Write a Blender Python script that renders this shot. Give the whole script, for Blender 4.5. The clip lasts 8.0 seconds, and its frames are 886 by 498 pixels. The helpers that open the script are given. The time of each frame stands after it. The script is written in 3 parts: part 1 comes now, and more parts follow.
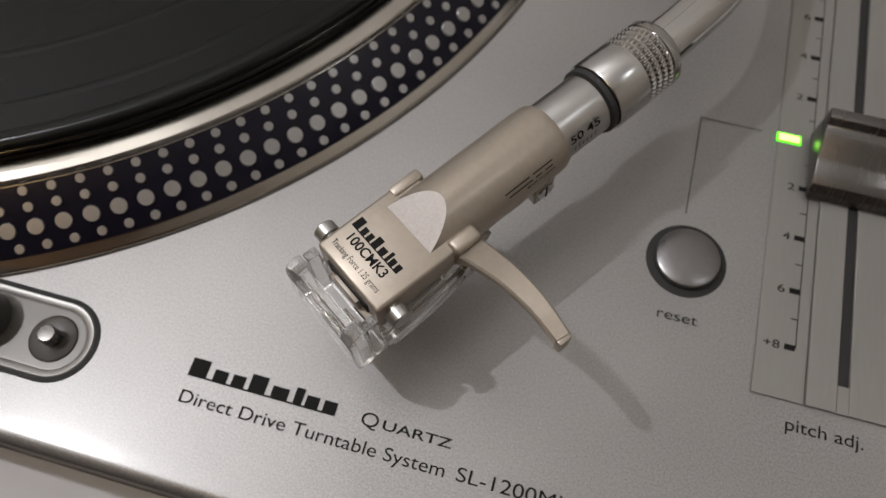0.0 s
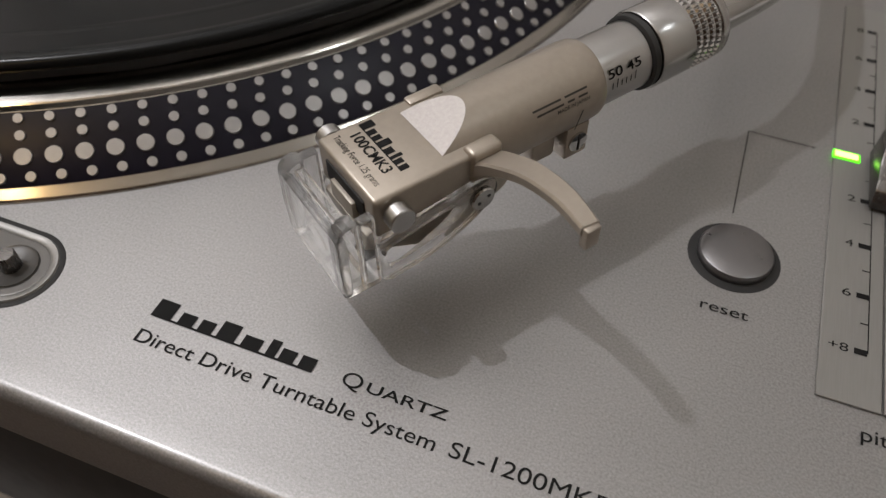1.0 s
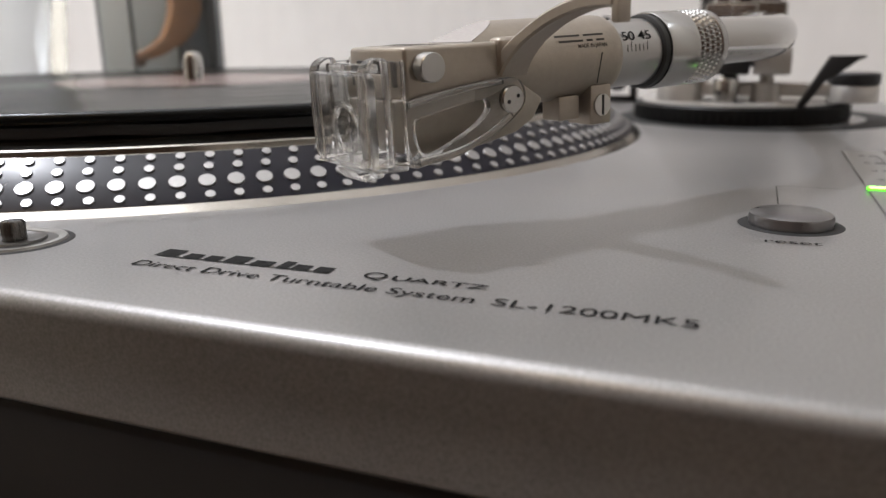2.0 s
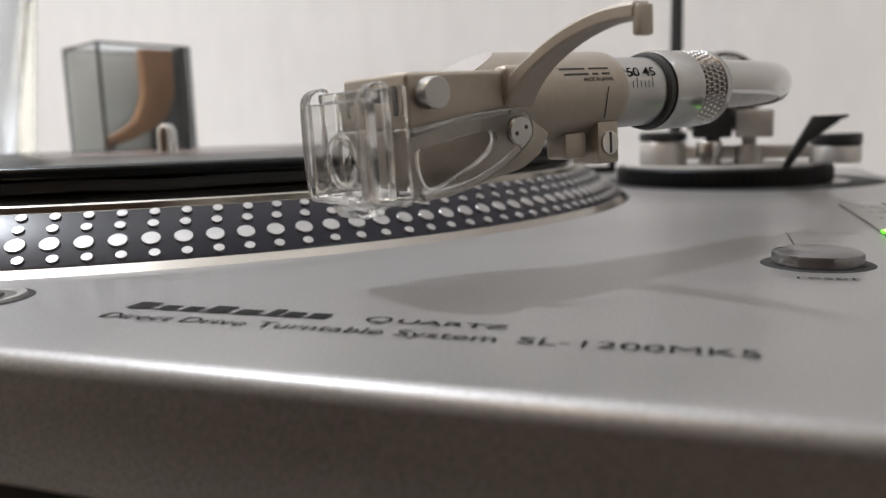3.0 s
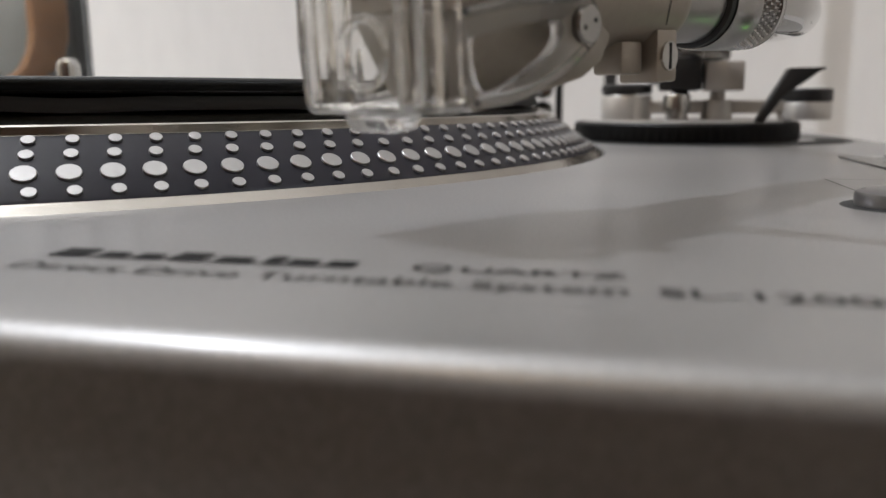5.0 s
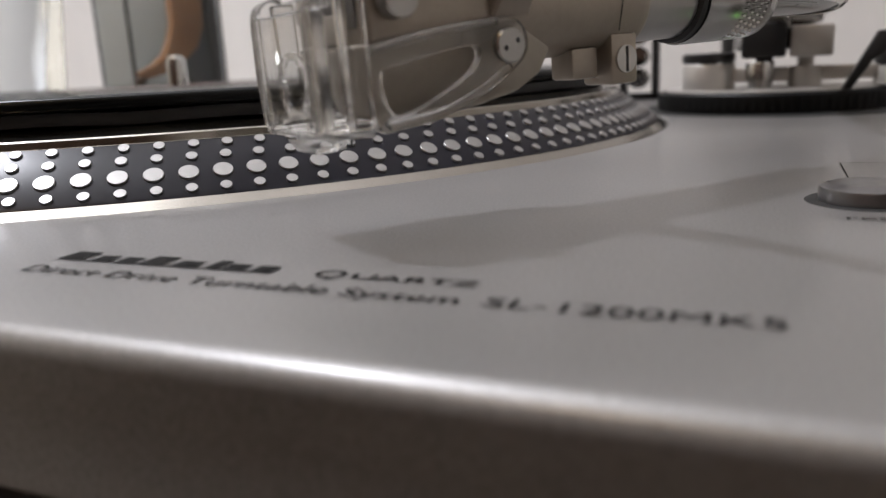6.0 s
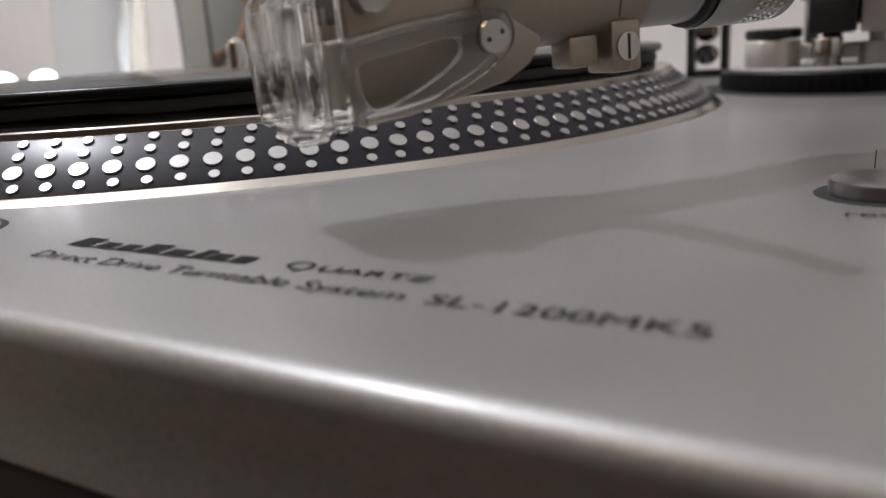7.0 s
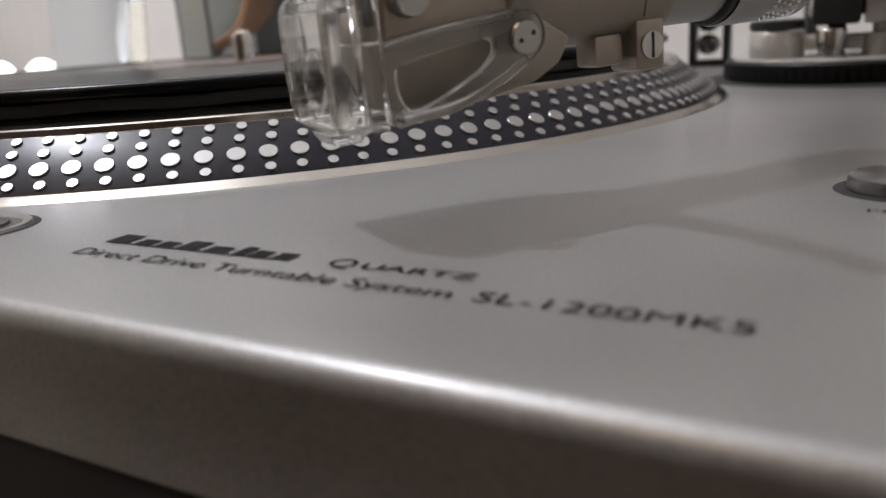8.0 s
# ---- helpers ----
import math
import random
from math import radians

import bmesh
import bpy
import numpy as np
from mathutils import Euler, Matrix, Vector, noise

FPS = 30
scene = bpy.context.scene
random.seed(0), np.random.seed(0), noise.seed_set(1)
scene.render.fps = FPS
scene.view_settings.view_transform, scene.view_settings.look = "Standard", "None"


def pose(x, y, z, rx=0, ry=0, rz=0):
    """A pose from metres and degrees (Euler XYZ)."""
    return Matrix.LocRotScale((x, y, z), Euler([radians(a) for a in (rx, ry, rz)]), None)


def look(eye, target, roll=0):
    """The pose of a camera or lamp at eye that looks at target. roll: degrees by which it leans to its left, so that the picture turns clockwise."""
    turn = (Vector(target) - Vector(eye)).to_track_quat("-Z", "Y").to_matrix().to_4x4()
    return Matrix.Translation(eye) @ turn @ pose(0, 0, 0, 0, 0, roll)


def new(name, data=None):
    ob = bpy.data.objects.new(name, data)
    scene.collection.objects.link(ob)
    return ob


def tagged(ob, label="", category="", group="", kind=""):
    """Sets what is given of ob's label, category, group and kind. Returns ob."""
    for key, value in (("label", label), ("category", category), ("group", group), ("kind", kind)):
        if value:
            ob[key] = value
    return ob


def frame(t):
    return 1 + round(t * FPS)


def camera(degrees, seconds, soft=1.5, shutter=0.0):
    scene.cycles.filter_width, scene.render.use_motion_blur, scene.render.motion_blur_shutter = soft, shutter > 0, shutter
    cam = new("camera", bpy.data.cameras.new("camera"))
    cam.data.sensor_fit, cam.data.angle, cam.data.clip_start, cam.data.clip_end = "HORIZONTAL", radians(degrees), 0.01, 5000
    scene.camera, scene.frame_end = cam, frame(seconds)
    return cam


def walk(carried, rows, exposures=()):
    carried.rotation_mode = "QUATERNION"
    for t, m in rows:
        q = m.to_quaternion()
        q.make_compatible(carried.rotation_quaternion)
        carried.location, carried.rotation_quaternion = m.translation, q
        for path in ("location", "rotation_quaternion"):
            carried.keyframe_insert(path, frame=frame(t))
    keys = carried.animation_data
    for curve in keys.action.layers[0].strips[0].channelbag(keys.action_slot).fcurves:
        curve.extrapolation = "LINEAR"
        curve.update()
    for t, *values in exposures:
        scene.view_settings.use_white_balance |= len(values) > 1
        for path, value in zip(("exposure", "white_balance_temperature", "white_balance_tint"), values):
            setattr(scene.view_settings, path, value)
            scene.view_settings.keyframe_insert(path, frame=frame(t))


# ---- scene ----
cam = camera(59.71, 8.0, 1.3)
cam.data.dof.use_dof, cam.data.dof.focus_distance, cam.data.dof.aperture_fstop = True, 0.122, 22.5
PATH = [
    (0, pose(0.17917, -0.18905, 0.14696, 25.46, -0.35, 15.61)),
    (0.2, pose(0.17724, -0.18864, 0.14381, 25.73, -0.80, 15.77)),
    (0.5, pose(0.17858, -0.19829, 0.13759, 28.29, -1.38, 17.19)),
    (0.8, pose(0.18530, -0.20749, 0.11672, 33.67, -2.03, 19.12)),
    (1, pose(0.19151, -0.21545, 0.10730, 40.58, -1.43, 21.13)),
    (1.2, pose(0.19573, -0.22674, 0.09341, 47.82, -1.14, 22.55)),
    (2.3, pose(0.20571, -0.25138, 0.02262, 78.63, 1.30, 21.22)),
    (2.5, pose(0.20667, -0.24731, 0.02266, 78.66, 1.05, 21.00)),
    (2.8, pose(0.20191, -0.24588, 0.02381, 81.46, 1.14, 19.95)),
    (3, pose(0.19560, -0.24317, 0.02215, 81.47, 1.70, 19.32)),
    (3.3, pose(0.18790, -0.23895, 0.01640, 81.70, 1.33, 18.00)),
    (3.5, pose(0.18500, -0.23705, 0.01185, 81.86, 0.58, 16.42)),
    (3.7, pose(0.17920, -0.23620, 0.00860, 82.05, 0.20, 14.85)),
    (4, pose(0.16810, -0.23110, 0.00890, 81.83, 0.07, 12.55)),
    (4.1, pose(0.16680, -0.22975, 0.00890, 81.80, 0.00, 12.30)),
    (4.5, pose(0.16745, -0.22420, 0.01323, 80.62, -0.13, 11.95)),
    (4.7, pose(0.16800, -0.22275, 0.01275, 80.22, -0.22, 11.82)),
    (5.8, pose(0.19458, -0.22414, 0.01999, 76.54, 2.92, 19.98)),
    (6, pose(0.19849, -0.22513, 0.02010, 76.68, 2.83, 22.85)),
    (6.5, pose(0.20248, -0.22509, 0.02100, 75.88, 2.99, 25.75)),
    (7, pose(0.20973, -0.22032, 0.02152, 75.22, 3.60, 29.05)),
    (7.5, pose(0.20662, -0.22506, 0.02068, 74.94, 3.17, 29.00)),
    (8, pose(0.20664, -0.22446, 0.02355, 74.23, 3.67, 28.54)),
]
walk(cam, PATH, [(0, -0.72, 6500, 8), (1.2, -0.46, 6500, 8), (2.3, 0.12, 6130, 7), (4.7, 0.0, 6130, 5), (5.8, -0.18, 6200, 9), (8, -0.3, 6200, 9)])

MM = 0.001
# ---- light ----
world = bpy.data.worlds.new("room_dimness")
scene.world = world
world.use_nodes = True
world.node_tree.nodes["Background"].inputs[0].default_value = (0.9, 0.95, 1.0, 1)
world.node_tree.nodes["Background"].inputs[1].default_value = 0.02
LAMP = Vector((-0.68, -0.18, 1.50))
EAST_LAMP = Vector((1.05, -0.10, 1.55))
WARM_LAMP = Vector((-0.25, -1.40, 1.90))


def bulb_light(name, place, watts, color, size):
    data = bpy.data.lights.new(name, "POINT")
    data.energy, data.color, data.shadow_soft_size = watts, color, size
    new(name, data).matrix_world = Matrix.Translation(place)


bulb_light("ceiling_bulb_light", LAMP, 72, (0.97, 0.95, 1.0), 0.009)
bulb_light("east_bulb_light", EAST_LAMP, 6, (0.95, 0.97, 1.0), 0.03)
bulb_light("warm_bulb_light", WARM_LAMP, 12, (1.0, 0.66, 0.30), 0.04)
# Added fill: a soft overhead panel with no known source behind it.
fill_data = bpy.data.lights.new("ceiling_fill_light", "AREA")
fill_data.shape, fill_data.size, fill_data.size_y = "RECTANGLE", 1.2, 0.5
fill_data.energy, fill_data.color = 2.0, (0.92, 0.95, 1.0)
fill_light = new("ceiling_fill_light", fill_data)
fill_light.matrix_world = look((-0.7, -0.2, 2.28), (-0.7, -0.2, 0))


# ---- materials ----
def material(name, color, rough=0.5, metal=0.0, vary=0.06, scale=120.0, bump=0.0, bump_scale=900.0, coat=0.0, stretch=(1, 1, 1), spec=0.5, blotch=12.0, coat_rough=0.12):
    m = bpy.data.materials.new(name)
    m.use_nodes = True
    nt = m.node_tree
    b = nt.nodes["Principled BSDF"]
    b.inputs["Base Color"].default_value = (*color, 1)
    b.inputs["Roughness"].default_value = rough
    b.inputs["Metallic"].default_value = metal
    b.inputs["Coat Weight"].default_value = coat
    b.inputs["Coat Roughness"].default_value = coat_rough
    b.inputs["Specular IOR Level"].default_value = spec
    co = nt.nodes.new("ShaderNodeTexCoord")
    mp = nt.nodes.new("ShaderNodeMapping")
    mp.inputs["Scale"].default_value = stretch
    nt.links.new(co.outputs["Object"], mp.inputs["Vector"])
    fine = nt.nodes.new("ShaderNodeTexNoise")
    fine.inputs["Scale"].default_value = scale
    fine.inputs["Detail"].default_value = 4
    wide = nt.nodes.new("ShaderNodeTexNoise")
    wide.inputs["Scale"].default_value = blotch
    wide.inputs["Detail"].default_value = 3
    nt.links.new(mp.outputs[0], fine.inputs["Vector"])
    nt.links.new(co.outputs["Object"], wide.inputs["Vector"])
    add = nt.nodes.new("ShaderNodeMath")
    add.operation = "ADD"
    nt.links.new(fine.outputs["Fac"], add.inputs[0])
    nt.links.new(wide.outputs["Fac"], add.inputs[1])
    if vary:
        ramp = nt.nodes.new("ShaderNodeMapRange")
        ramp.inputs["From Min"].default_value, ramp.inputs["From Max"].default_value = 0.6, 1.4
        ramp.inputs["To Min"].default_value, ramp.inputs["To Max"].default_value = 1 - vary, 1 + vary
        nt.links.new(add.outputs[0], ramp.inputs["Value"])
        mul = nt.nodes.new("ShaderNodeVectorMath")
        mul.operation = "SCALE"
        mul.inputs[0].default_value = color
        nt.links.new(ramp.outputs[0], mul.inputs["Scale"])
        nt.links.new(mul.outputs[0], b.inputs["Base Color"])
        rr = nt.nodes.new("ShaderNodeMapRange")
        rr.inputs["From Min"].default_value, rr.inputs["From Max"].default_value = 0.6, 1.4
        rr.inputs["To Min"].default_value, rr.inputs["To Max"].default_value = max(0.01, rough * 0.88), min(1, rough * 1.12)
        nt.links.new(add.outputs[0], rr.inputs["Value"])
        nt.links.new(rr.outputs[0], b.inputs["Roughness"])
    if bump:
        grain = nt.nodes.new("ShaderNodeTexNoise")
        grain.inputs["Scale"].default_value = bump_scale
        grain.inputs["Detail"].default_value = 2
        nt.links.new(mp.outputs[0], grain.inputs["Vector"])
        bn = nt.nodes.new("ShaderNodeBump")
        bn.inputs["Strength"].default_value = bump
        bn.inputs["Distance"].default_value = 0.00005
        nt.links.new(grain.outputs["Fac"], bn.inputs["Height"])
        nt.links.new(bn.outputs[0], b.inputs["Normal"])
    return m


def glass(name, color=(1, 1, 1), rough=0.02, ior=1.49, clear=0.0):
    m = bpy.data.materials.new(name)
    m.use_nodes = True
    b = m.node_tree.nodes["Principled BSDF"]
    b.inputs["Base Color"].default_value = (*color, 1)
    b.inputs["Roughness"].default_value = rough
    b.inputs["Transmission Weight"].default_value = 1
    b.inputs["IOR"].default_value = ior
    if clear:
        nt = m.node_tree
        straight, mix = nt.nodes.new("ShaderNodeBsdfTransparent"), nt.nodes.new("ShaderNodeMixShader")
        mix.inputs[0].default_value = clear
        nt.links.new(b.outputs[0], mix.inputs[1])
        nt.links.new(straight.outputs[0], mix.inputs[2])
        nt.links.new(mix.outputs[0], nt.nodes["Material Output"].inputs["Surface"])
    return m


def glow(name, color, strength):
    m = bpy.data.materials.new(name)
    m.use_nodes = True
    b = m.node_tree.nodes["Principled BSDF"]
    b.inputs["Base Color"].default_value = (*color, 1)
    b.inputs["Emission Color"].default_value = (*color, 1)
    b.inputs["Emission Strength"].default_value = strength
    return m


SILVER = material("silver_metallic_paint", (0.272, 0.267, 0.264), 0.45, 0.7, 0.36, 2400, 0.5, 2600, coat=0.38, coat_rough=0.2, blotch=9)
BRUSHED = material("brushed_aluminium", (0.25, 0.246, 0.236), 0.36, 0.55, 0.08, 500, 0.25, 900, stretch=(8, 0.3, 1))
CHROME = material("polished_chrome", (0.55, 0.55, 0.54), 0.03, 1.0, 0.02, 60)
TURNED = material("turned_aluminium", (0.42, 0.416, 0.408), 0.22, 1.0, 0.0, 300)
# Silver metal; the slight warm tint adds the golden reflections to its colour.
RIM = material("polished_platter_aluminium", (0.37, 0.35, 0.32), 0.17, 1.0, 0.05, 200)
CHAMPAGNE = material("champagne_anodised_metal", (0.345, 0.306, 0.258), 0.36, 0.56, 0.08, 900, 0.35, 3000)
MOON = material("bare_cut_metal", (0.37, 0.345, 0.33), 0.55, 0.6, 0.18, 1800, 0.6, 2500)
GREY_METAL = material("dull_cartridge_metal", (0.34, 0.308, 0.262), 0.45, 0.4, 0.1, 800, 0.35, 2500)
BLACK_BAND = material("black_strobe_band", (0.005, 0.0045, 0.011), 0.30, 0.0, 0.15, 300, spec=0.26)
DOT = material("bare_metal_dots", (0.33, 0.325, 0.322), 0.34, 0.75, 0.06, 900, 0.2, 2000)
RUBBER = material("black_rubber", (0.018, 0.018, 0.018), 0.6, 0.0, 0.2, 200, 0.3, 900)
VINYL = material("black_vinyl", (0.006, 0.0065, 0.0065), 0.20, 0.0, 0.1, 100, spec=0.14)
# Near-black; on flat faces it paints in the darkness of gaps and holes.
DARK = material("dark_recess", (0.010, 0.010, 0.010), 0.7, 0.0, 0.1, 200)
PLASTIC = material("black_plastic", (0.013, 0.013, 0.014), 0.42, 0.0, 0.1, 300)
INK = material("black_printing_ink", (0.010, 0.010, 0.010), 0.75, 0.0, 0.1, 900, spec=0.12)
BUTTON = material("satin_button_metal", (0.21, 0.206, 0.21), 0.28, 0.95, 0.04, 400)
KNOB = material("dark_satin_fader_metal", (0.13, 0.124, 0.118), 0.27, 0.9, 0.06, 300, stretch=(0.3, 8, 1))
FAINT_INK = material("worn_grey_print", (0.075, 0.07, 0.065), 0.7, 0.0, 0.3, 900, spec=0.15)
GREIGE = material("grey_white_wall_paint", (0.56, 0.53, 0.49), 0.6, 0.0, 0.1, 8)
TAN = material("beige_wall_paint", (0.50, 0.45, 0.37), 0.6, 0.0, 0.1, 8)
BASE_BLACK = material("matt_black_lacquer", (0.006, 0.006, 0.006), 0.5, 0.0, 0.1, 300, spec=0.25)
SATIN = material("pale_satin_metal", (0.52, 0.505, 0.48), 0.38, 0.55, 0.05, 300)
WALL = material("white_textured_wallpaper", (0.88, 0.87, 0.85), 0.85, 0.0, 0.05, 60, 0.9, 160, stretch=(1, 1, 0.3), blotch=3)
CEIL = material("white_ceiling_paint", (0.80, 0.79, 0.76), 0.9, 0.0, 0.03, 20)
FLOOR = material("dark_wood_floor", (0.055, 0.028, 0.013), 0.5, 0.0, 0.2, 20, stretch=(1, 12, 1))
PANEL = material("dark_brown_wall_paint", (0.056, 0.026, 0.011), 0.5, 0.0, 0.2, 8, stretch=(6, 1, 0.4))
TABLE = material("pale_laminate", (0.50, 0.49, 0.49), 0.35, 0.0, 0.05, 40)
WOOD = material("orange_brown_wood", (0.30, 0.13, 0.045), 0.45, 0.0, 0.25, 60, stretch=(1, 1, 6))
GREY_PLAST = material("grey_lamp_plastic", (0.065, 0.062, 0.058), 0.4, 0.2, 0.08, 300)
ACRYLIC = glass("clear_acrylic", (0.99, 0.992, 0.985), 0.008, 1.49, 0.12)
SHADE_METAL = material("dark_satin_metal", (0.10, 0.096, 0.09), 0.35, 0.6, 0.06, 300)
PANE = glass("clear_pane", (0.84, 0.89, 0.92), 0.01, 1.45)
LED = glow("green_led", (0.42, 1.0, 0.14), 6.0)
LED_HALO = glow("green_led_halo", (0.16, 0.95, 0.02), 1.6)
SLEEVE = material("satin_sleeve_metal", (0.42, 0.415, 0.405), 0.3, 1.0, 0.03, 500)
# Glow of the added globes that imitate reflected lamp spots.
GLOBE = glow("reflection_globe_glow", (1.0, 0.98, 0.95), 7.0)
FILL_GLOW = glow("fill_panel_glow", (1.0, 0.97, 0.92), 1.0)


nodes = VINYL.node_tree.nodes
around = nodes.new("ShaderNodeTangent")
around.direction_type, around.axis = "RADIAL", "Z"
VINYL.node_tree.links.new(around.outputs[0], nodes["Principled BSDF"].inputs["Tangent"])
nodes["Principled BSDF"].inputs["Anisotropic"].default_value = 0.8


# ---- mesh helpers ----
def mesh_of(name, bm, mat, smooth=40, recalc=True):
    me = bpy.data.meshes.new(name)
    if recalc:
        bmesh.ops.recalc_face_normals(bm, faces=bm.faces)
    bm.to_mesh(me)
    bm.free()
    me.materials.append(mat)
    if smooth:
        me.polygons.foreach_set("use_smooth", [True] * len(me.polygons))
        me.set_sharp_from_angle(angle=radians(smooth))
    return me


def part(name, bm, mat, parent, label="", smooth=40, recalc=True):
    ob = new(name, mesh_of(name, bm, mat, smooth, recalc))
    ob.parent = parent
    return tagged(ob, label) if label else ob


def thing(name, label, category, m=None, kind="", group=""):
    ob = new(name)
    ob.empty_display_size = 0.02
    if m is not None:
        ob.matrix_world = m
    return tagged(ob, label, category, group, kind)


def lathe(profile, n=64, start=0.0, sweep=360.0):
    """Revolve (radius, z) pairs in millimetres about z."""
    bm = bmesh.new()
    closed = sweep >= 360
    count = n if closed else n + 1
    rings = []
    for r, z in profile:
        if r < 1e-6:
            rings.append([bm.verts.new((0, 0, z * MM))])
        else:
            rings.append([bm.verts.new((r * MM * math.cos(radians(start + sweep * i / n)), r * MM * math.sin(radians(start + sweep * i / n)), z * MM)) for i in range(count)])
    for a, b in zip(rings, rings[1:]):
        for i in range(n):
            j = (i + 1) % count
            if len(a) == 1 and len(b) > 1:
                bm.faces.new((a[0], b[i], b[j]))
            elif len(b) == 1 and len(a) > 1:
                bm.faces.new((a[i], a[j], b[0]))
            elif len(a) > 1:
                bm.faces.new((a[i], a[j], b[j], b[i]))
    return bm


def moved(bm, m):
    bmesh.ops.transform(bm, matrix=m, verts=bm.verts)
    return bm


def along_x(bm):
    """Turn a z-axis shape so that its axis runs along x."""
    return moved(bm, Matrix.Rotation(radians(90), 4, "Y"))


def along_y(bm, sign=1):
    return moved(bm, Matrix.Rotation(radians(-90 * sign), 4, "X"))


def at(bm, x, y, z):
    return moved(bm, Matrix.Translation((x * MM, y * MM, z * MM)))


def block(x0, x1, y0, y1, z0, z1, bevel=0.3, seg=2):
    """A box with rounded edges, millimetres."""
    bm = bmesh.new()
    bmesh.ops.create_cube(bm, size=1)
    for v in bm.verts:
        v.co = ((x0 if v.co.x < 0 else x1) * MM, (y0 if v.co.y < 0 else y1) * MM, (z0 if v.co.z < 0 else z1) * MM)
    if bevel:
        bmesh.ops.bevel(bm, geom=list(bm.edges), offset=bevel * MM, segments=seg, profile=0.5, affect="EDGES")
    return bm


def prism(outline, y0, y1, bevel=0.0, seg=2):
    """Extrude an outline of (x, z) from y0 to y1, millimetres."""
    bm = bmesh.new()
    a = [bm.verts.new((x * MM, y0 * MM, z * MM)) for x, z in outline]
    b = [bm.verts.new((x * MM, y1 * MM, z * MM)) for x, z in outline]
    n = len(outline)
    bm.faces.new(a)
    bm.faces.new(b[::-1])
    for i in range(n):
        bm.faces.new((a[i], b[i], b[(i + 1) % n], a[(i + 1) % n]))
    if bevel:
        bmesh.ops.recalc_face_normals(bm, faces=bm.faces)
        bmesh.ops.bevel(bm, geom=list(bm.edges), offset=bevel * MM, segments=seg, profile=0.5, affect="EDGES")
    return bm


def smooth_loop(points, steps=4):
    """Round a closed outline with a Catmull-Rom curve."""
    out, n = [], len(points)
    for i in range(n):
        p0, p1, p2, p3 = (Vector(points[(i + k) % n]) for k in (-1, 0, 1, 2))
        for s in range(steps):
            t = s / steps
            out.append(tuple(0.5 * (2 * p1 + (p2 - p0) * t + (2 * p0 - 5 * p1 + 4 * p2 - p3) * t * t + (3 * p1 - p0 - 3 * p2 + p3) * t ** 3)))
    return out


def holed_plate(outer, inner, y0, y1, bevel=0.0):
    """A plate in the x-z plane with a window; both outlines have the same number of points."""
    bm = bmesh.new()
    n = len(outer)
    ring = [[bm.verts.new((x * MM, y * MM, z * MM)) for x, z in line] for line, y in ((outer, y0), (outer, y1), (inner, y1), (inner, y0))]
    for k in range(4):
        a, b = ring[k], ring[(k + 1) % 4]
        for i in range(n):
            j = (i + 1) % n
            bm.faces.new((a[i], b[i], b[j], a[j]))
    if bevel:
        bmesh.ops.recalc_face_normals(bm, faces=bm.faces)
        sharp = [e for e in bm.edges if len(e.link_faces) == 2 and e.calc_face_angle(0) > 1.2]
        bmesh.ops.bevel(bm, geom=sharp, offset=bevel * MM, segments=2, profile=0.5, affect="EDGES")
    return bm


def sweep(points, radii, n=16, flat=1.0):
    """A rounded bar along points in millimetres, with a radius at each; flat squashes it across."""
    bm = bmesh.new()
    pts = [Vector(p) * MM for p in points]
    rings = []
    for i, p in enumerate(pts):
        d = (pts[min(i + 1, len(pts) - 1)] - pts[max(i - 1, 0)]).normalized()
        side = d.cross(Vector((0, 0, 1))).normalized()
        up = side.cross(d)
        r = radii[i] * MM
        rings.append([bm.verts.new(p + side * r * math.cos(2 * math.pi * k / n) + up * r * flat * math.sin(2 * math.pi * k / n)) for k in range(n)])
    for a, b in zip(rings, rings[1:]):
        for k in range(n):
            bm.faces.new((a[k], a[(k + 1) % n], b[(k + 1) % n], b[k]))
    bm.faces.new(rings[0][::-1])
    bm.faces.new(rings[-1])
    return bm


def spline(points, steps=8):
    out, n = [], len(points)
    for i in range(n - 1):
        p0, p1, p2, p3 = (Vector(points[min(max(i + k, 0), n - 1)]) for k in (-1, 0, 1, 2))
        for s in range(steps):
            t = s / steps
            out.append(0.5 * (2 * p1 + (p2 - p0) * t + (2 * p0 - 5 * p1 + 4 * p2 - p3) * t * t + (3 * p1 - p0 - 3 * p2 + p3) * t ** 3))
    out.append(Vector(points[-1]))
    return out


def join(*bms):
    """Several shapes as one bmesh."""
    out = bmesh.new()
    for b in bms:
        me = bpy.data.meshes.new("tmp")
        b.to_mesh(me)
        b.free()
        out.from_mesh(me)
        bpy.data.meshes.remove(me)
    return out


